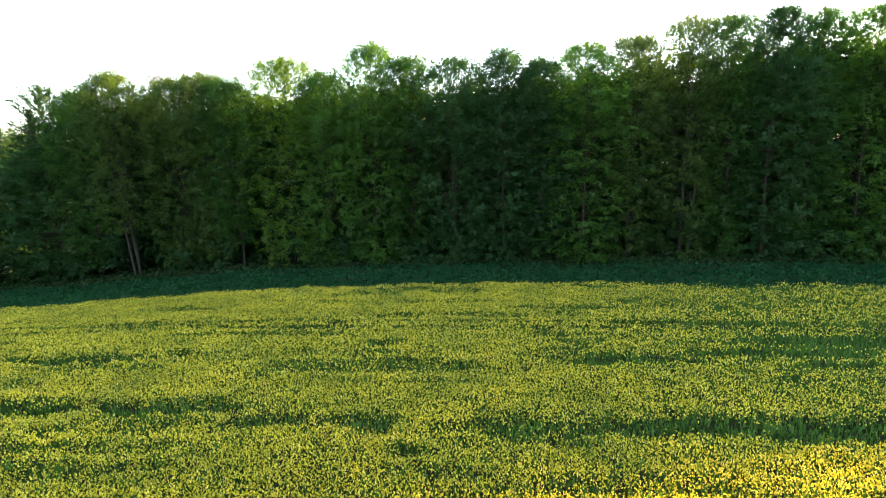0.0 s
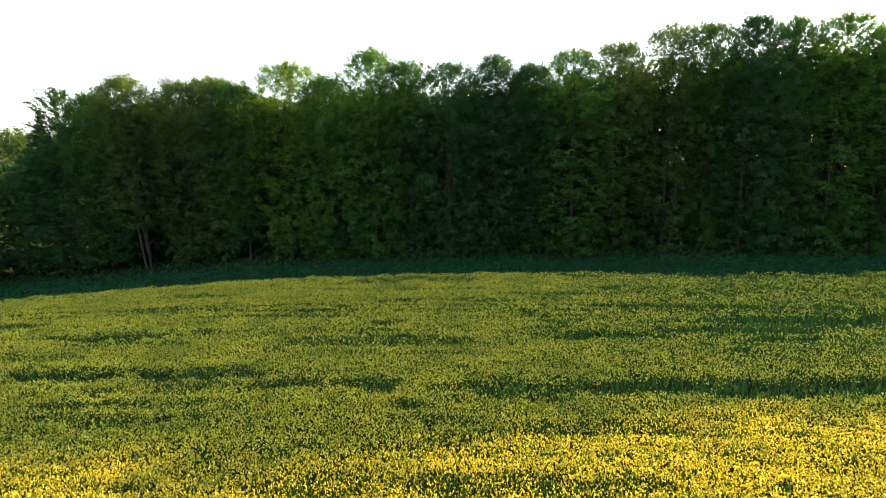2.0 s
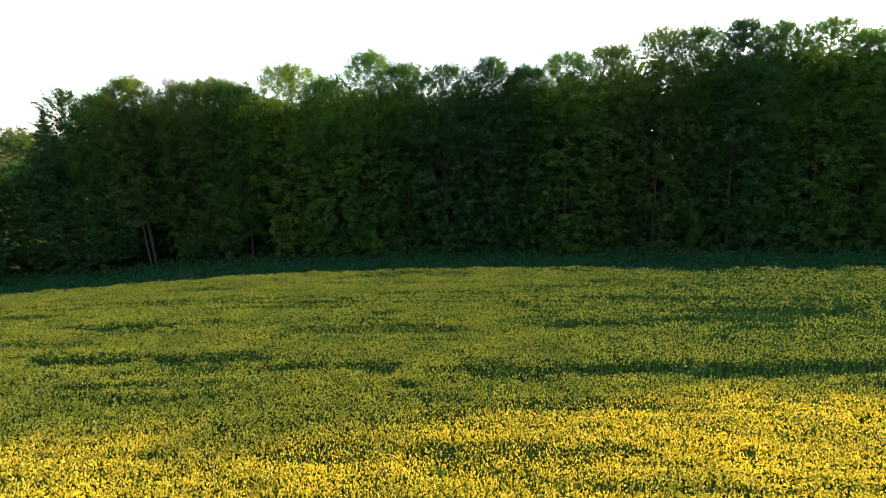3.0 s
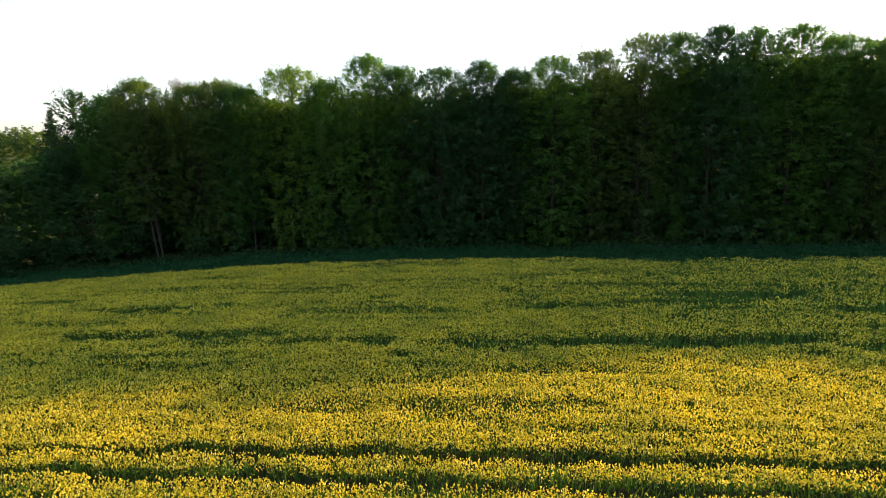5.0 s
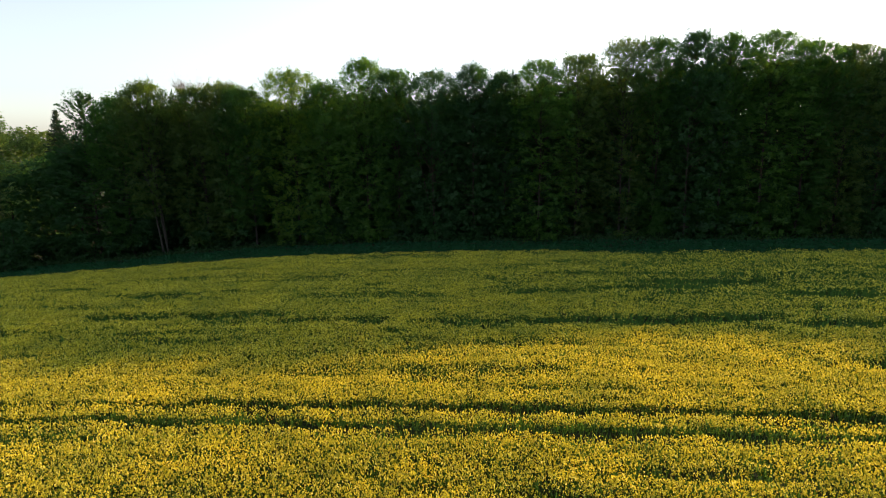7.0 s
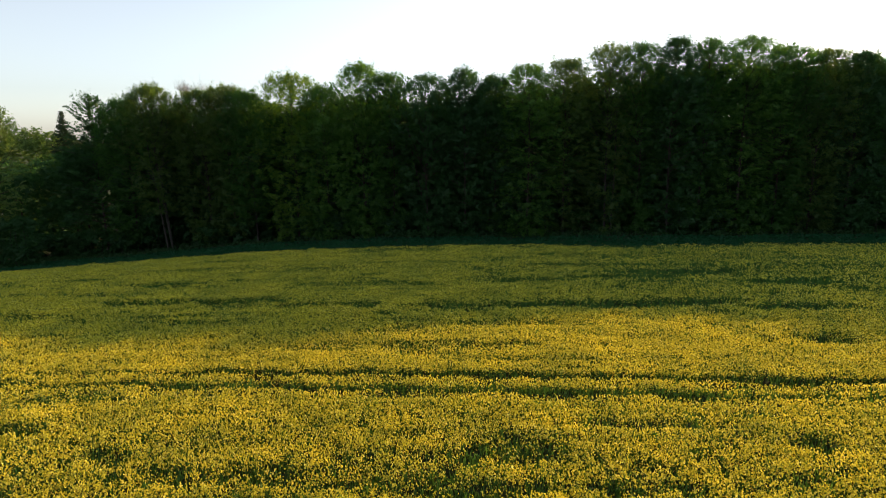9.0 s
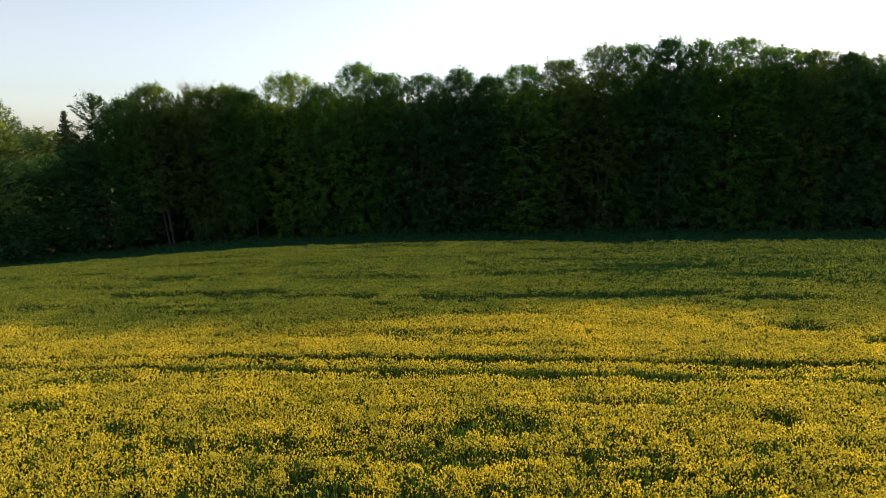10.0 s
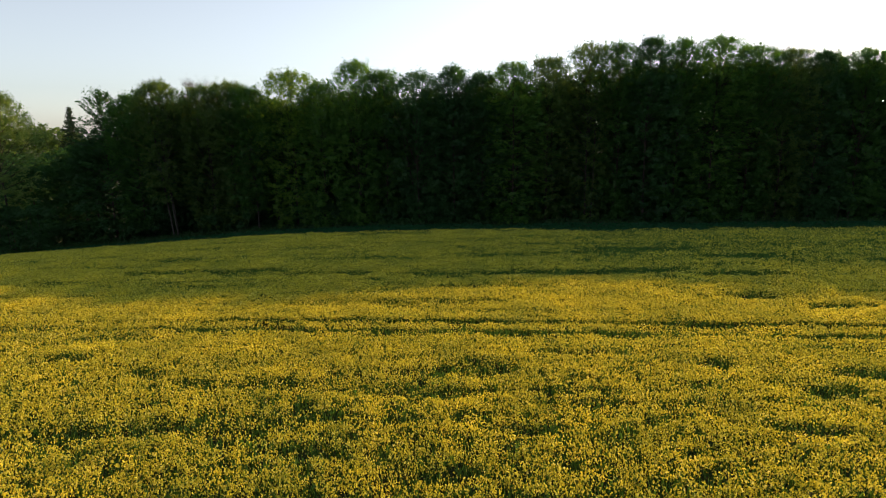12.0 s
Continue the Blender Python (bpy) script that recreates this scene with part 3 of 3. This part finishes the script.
    for n in range(stems):
        dx, dy = (0, 0) if n == 0 else (r.uniform(-1.5, 1.5), r.uniform(-0.6, 0.3))
        own_lean = lean + (0 if n == 0 else r.uniform(-0.05, 0.05))
        bend = r.normal(0, 0.25, 2)
        thick = 0.0060 * high if stems == 1 else 0.0052 * high
        path = [((dx + own_lean * g * high + bend[0] * math.sin(3 * g), dy + bend[1] * math.sin(2.4 * g), g * high * 0.95), thick * (1.08 - g) ** 0.9 + 0.012) for g in np.linspace(0, 1, 12)]
        put("trunk", mesh_of("trunk", *tubes([path])), bark, root)
    wood = [[(start[n], 0.0045 * span[n] + 0.02), (along(np.array([n]), np.array([0.5]))[0], 0.003 * span[n] + 0.015), (end[n], 0.008)] for n in range(boughs)]
    main = set(r.permutation(boughs)[:14].tolist())
    for n in main:
        put("limb", mesh_of("limb", *tubes([wood[n]])), bark, root)
    fine = [wood[n] for n in range(boughs) if n not in main]
    high_up = np.nonzero(base[:, 2] > 0.6 * high)[0]
    fine += [[(base[n], 0.016), (base[n] + go[n] * tlen[n] * 0.95, 0.006)] for n in high_up[::5]]
    tagged(put("branch", mesh_of("branch", *tubes(fine)), bark, root), kind="stuff")
    put("crown", mesh_of("crown", leaves, np.arange(len(leaves)).reshape(-1, 3)), LEAF[leaf], root)
    return tagged(root, label, "tree", group)


def spruce(name, x, y, top, wide, label, seed):
    """A conifer: straight stem, whorls of drooping boughs, pointed top."""
    r = np.random.default_rng(seed)
    root = tree_root(name, x, y)
    high = top - root.location.z
    pos, boughs = [], []
    for z in np.arange(0.1 * high, 0.985 * high, 0.45):
        for q in np.linspace(0, 2 * math.pi, 10)[:-1] + r.uniform(0, 6.28):
            ln = (wide * (1 - z / high) + 0.12) * r.uniform(0.7, 1.12)
            f = np.linspace(0.08, 1, max(6, int(ln * 9)))
            p = np.stack([np.cos(q) * f * ln, np.sin(q) * f * ln, z + r.normal(0, 0.22) - 0.42 * ln * f + 0.26 * ln * f ** 3], 1)
            pos.append(np.repeat(p, 2, 0) + r.normal(0, 1, (2 * len(p), 3)) * (0.16, 0.16, 0.12))
            boughs.append([((0, 0, z), 0.03), (p[len(p) // 2], 0.02), (p[-1], 0.008)])
    pos = np.concatenate(pos)
    put("trunk", mesh_of("trunk", *tubes([[((0, 0, f * high), 0.16 * (1.03 - f) * high / 14) for f in np.linspace(0, 1, 8)]])), MAT_BARK, root)
    tagged(put("bough", mesh_of("bough", *tubes(boughs)), MAT_BARK, root), kind="stuff")
    put("crown", mesh_of("crown", *leaf_quads(r, pos, 0.19, 0.2)), LEAF["needle"], root)
    return tagged(root, label, "spruce tree")


def bare_tree(name, x, y, top, wide, label, seed):
    """A tree not yet in leaf: trunk, limbs and many fine twigs."""
    r = np.random.default_rng(seed)
    root = tree_root(name, x, y)
    high = top - root.location.z
    stem = [((0.2 * math.sin(3 * f), 0, f * high * 0.85), 0.2 * (1.05 - f)) for f in np.linspace(0, 1, 9)]
    limbs, twigs = [], []
    for i in range(46):
        f = r.uniform(0.45, 0.85)
        q = r.uniform(0, 2 * math.pi)
        p0 = np.array([0, 0, f * high])
        end = np.array([math.cos(q) * wide * r.uniform(0.4, 1), math.sin(q) * wide * r.uniform(0.4, 1), min(high, f * high + r.uniform(0.12, 0.3) * high)])
        mid = 0.5 * (p0 + end) + r.normal(0, 0.2, 3)
        limbs.append([(p0, 0.05), (mid, 0.03), (end, 0.012)])
        for j in range(44):
            g = r.uniform(0.4, 1)
            a = mid + (end - mid) * g
            twigs.append([(a, 0.014), (a + r.normal(0, 0.3, 3) + (0, 0, 0.35), 0.009), (a + r.normal(0, 0.5, 3) + (0, 0, 0.8), 0.005)])
    put("trunk", mesh_of("trunk", *tubes([stem])), MAT_PALE_BARK, root)
    for path in limbs:
        put("limb", mesh_of("limb", *tubes([path])), MAT_PALE_BARK, root)
    tagged(put("twig", mesh_of("twig", *tubes(twigs)), MAT_TWIG, root), kind="stuff")
    return tagged(root, label, "tree")


MID, DARK, LIGHT, YELLOW, OLIVE = "mid", "dark", "light", "yellow", "olive"
LABEL = {OLIVE: "tall tree in olive young leaf at the wood's edge", MID: "tall mid-green broadleaf tree at the wood's edge", DARK: "tall dark green broadleaf tree at the wood's edge",
         LIGHT: "tall fresh light green broadleaf tree at the wood's edge", YELLOW: "tall yellow-green tree at the wood's edge, leaf yellowed for its sunlit top"}
# x, y, top, half width, leaf, skirt, extra
unseen = dict(boughs=60, twigs=7, per=13, size=0.28, fill=400)
EDGE = [
    (-51.0, 71.0, 18.6, 4.2, MID, 0.08, {}),
    (-44.6, 69.4, 20.5, 4.6, OLIVE, 0.26, dict(bark=MAT_PALE_BARK, stems=3, lean=-0.05)),
    (-38.5, 70.5, 19.8, 4.4, OLIVE, 0.06, dict(openness=0.3)),
    (-34.0, 70.0, 20.3, 4.2, OLIVE, 0.08, dict(openness=0.5)),
    (-30.3, 69.0, 19.4, 4.0, MID, 0.17, dict(lean=-0.03, bark=MAT_PALE_BARK)),
    (-24.0, 70.0, 21.9, 5.6, YELLOW, 0.02, dict(spiky=0.1, openness=0.15)),
    (-18.8, 69.0, 19.9, 4.2, LIGHT, 0.02, dict(openness=0.5)),
    (-13.0, 69.5, 23.0, 4.9, LIGHT, 0.02, dict(spiky=0.25, openness=0.3)),
    (-8.6, 69.5, 21.6, 3.8, MID, 0.02, dict(openness=0.3)),
    (-3.0, 69.0, 21.2, 5.0, DARK, 0.02, dict(openness=0.4)),
    (2.8, 69.0, 21.9, 4.4, DARK, 0.02, dict(spiky=0.25, level=0.3)),
    (7.5, 70.5, 21.0, 3.8, DARK, 0.02, dict(openness=0.3)),
    (12.2, 68.4, 22.6, 5.3, LIGHT, 0.01, dict(droop=0.2, level=0.8, boughs=104, peak=0.35, openness=0.3)),
    (18.0, 70.0, 23.2, 4.4, OLIVE, 0.02, dict(openness=0.7)),
    (24.5, 70.0, 25.1, 4.4, OLIVE, 0.04, dict(openness=0.8, boughs=100, stems=2, bark=MAT_PALE_BARK)),
    (29.2, 70.5, 25.3, 4.0, MID, 0.02, dict(boughs=104)),
    (33.8, 69.0, 25.9, 4.8, DARK, 0.01, dict(spiky=0.3, boughs=112, level=0.3)),
    (39.0, 70.5, 25.8, 4.2, MID, 0.02, dict(boughs=104, openness=0.3)),
    (44.6, 69.5, 25.9, 4.8, LIGHT, 0.01, dict(openness=0.2, droop=0.16, level=0.7, boughs=100, fill=1500)),
    (50.3, 70.0, 24.6, 4.6, MID, 0.02, dict(boughs=100, fill=1500)),
    (55.6, 70.0, 24.0, 4.6, OLIVE, 0.02, dict(openness=0.2, boughs=100, fill=1500)),
    (61.0, 70.0, 23.6, 4.6, DARK, 0.02, dict(spiky=0.3)),
    (67.5, 70.0, 23.7, 4.8, MID, 0.02, dict(per=18, size=0.17)),
    (74.0, 70.0, 24.0, 4.8, DARK, 0.02, dict(per=16, size=0.18)),
    (81.0, 70.0, 25.6, 4.8, MID, 0.02, unseen),
    (88.5, 70.0, 25.8, 5.0, DARK, 0.02, unseen),
    (96.0, 70.0, 25.1, 5.0, MID, 0.02, unseen),
    (104.0, 70.0, 25.1, 5.0, DARK, 0.02, unseen),
]
for i, (x, y, top, wide, leaf, skirt, extra) in enumerate(EDGE):
    edge_tree("broadleaf_tree", x, y, top, wide, leaf, LABEL[leaf], 100 + i, skirt, **extra)

edge_tree("broadleaf_tree", -57.0, 72.0, 19.7, 6.4, DARK, "pointed dark green tree with airy boughs at the wood's corner", 99, 0.02, spiky=0.65, peak=0.3, level=0.45, openness=0.2, fill=300, boughs=120, twigs=10)

# deeper trees of the wood
rw = random.Random(5)
for row, (y0, n) in enumerate(((75.5, 24), (81.0, 21), (88.0, 18), (97.0, 14))):
    for i in range(n):
        x = -56 + (i + rw.uniform(-0.2, 0.2)) * 164 / n
        y = y0 + rw.uniform(-1.3, 1.3)
        top = np.interp(x, [-60, -20, 20, 40, 64, 95], [16.6, 18.5, 21.1, 23.8, 22.8, 23.6] if row == 0 else [14.5, 16.5, 18.5, 21, 22, 22.5]) + rw.uniform(-0.7, 0.7)
        broadleaf("forest_tree", x, y, float(top) - (5 if row == 3 else 0), 5.0 if row < 3 else 7.5, DARK, "dark green tree deep in the wood", 300 + 40 * row + i, 0.02, sprays=1250 if row == 0 else 520, per=6 if row == 0 else 4, size=0.33 if row == 0 else 0.80, limbs=4, long=1.5, topbias=1.0, group="trees inside the wood")

# bushes along the foot of the wood
for i in range(30):
    x = -58 + i * 4.9 + rw.uniform(-1, 1)
    y = (73.0 if -47 < x < -41 or -31.5 < x < -27 else 68.2) + rw.uniform(0, 2.2)
    top = float(soil(x, y)) + rw.uniform(3.0, 6.0)
    broadleaf("bush", x, y, top, rw.uniform(1.8, 2.8), DARK if x < -14 else rw.choice((DARK, DARK, MID)), "dark leafy bush at the foot of the wood", 500 + i, 0.02, sprays=480, per=6, size=0.20, stems=3, limbs=3, long=0.8, topbias=1.0, group="bushes of the wood edge")

for i in range(75):
    x = -54 + i % 25 * 6.0 + 3.0 * (i // 25) + rw.uniform(-1, 1)
    y = 78.5 + 6.5 * (i // 25) + rw.uniform(-1.0, 1.0)
    broadleaf("thicket", x, y, float(soil(x, y)) + rw.uniform(7, 9.5), 3.6, DARK, "dense dark thicket inside the wood", 560 + i, 0.0, sprays=330, per=5, size=0.64, stems=2, limbs=2, long=1.3, topbias=1.1, group="thicket inside the wood")

# west end: a lit tree past the corner, far wood and spruce
edge_tree("broadleaf_tree", -70.0, 64.5, 19.2, 6.0, "pale", "sunlit yellow-green tree past the corner of the wood", 701, 0.30, spiky=0.2, peak=0.45, boughs=90)
# the last three bushes are added to darken the lit tree's shaded foot
for i, (x, y) in enumerate(((-60.5, 71.5), (-64.5, 73), (-68.5, 72), (-73, 73), (-77.5, 72), (-82, 74), (-88, 74), (-64.5, 63), (-68.5, 62), (-73.5, 61))):
    broadleaf("bush", x, y, float(soil(x, y)) + (4.5 if y > 65 else 8.0), 2.8, DARK, "dark leafy bush in the hollow by the wood, some standing for shade", 770 + i, 0.0, sprays=480, per=7, size=0.22, stems=3, limbs=3, long=0.9, topbias=1.0, group="bushes of the wood edge")
spruce("spruce", -85.6, 105.0, 18.9, 9.5, "small dark spruce behind the wood", 702)
for i, (x, y, top) in enumerate(((-101, 124, 13.8), (-112, 130, 15.6), (-122, 130, 15.0), (-133, 128, 15.0))):
    broadleaf("broadleaf_tree", x, y, top, 7.5, OLIVE, "far green tree beyond the hollow", 710 + i, 0.02, sprays=1700, per=7, size=0.34, limbs=5, long=1.3, topbias=0.95, group="far trees")
for i, (x, y, top, wide) in enumerate(((-62.5, 76, 11.5, 4.2), (-68, 80, 9.5, 4.6), (-75, 78, 8, 5), (-83, 80, 9, 5), (-78, 90, 9.5, 5), (-90, 92, 9, 5), (-66, 90, 11, 5), (-98, 84, 9, 5.5), (-108, 80, 9, 5.5))):
    broadleaf("low_tree", x, y, top, wide, DARK, "low dark tree in the hollow by the wood's corner", 740 + i, 0.01, sprays=950, per=6, size=0.36, limbs=4, long=1.2, group="trees in the hollow")
bare_tree("bare_tree", -40.6, 75.0, 20.4, 3.4, "pale bare tree not yet in leaf among the wood", 730)
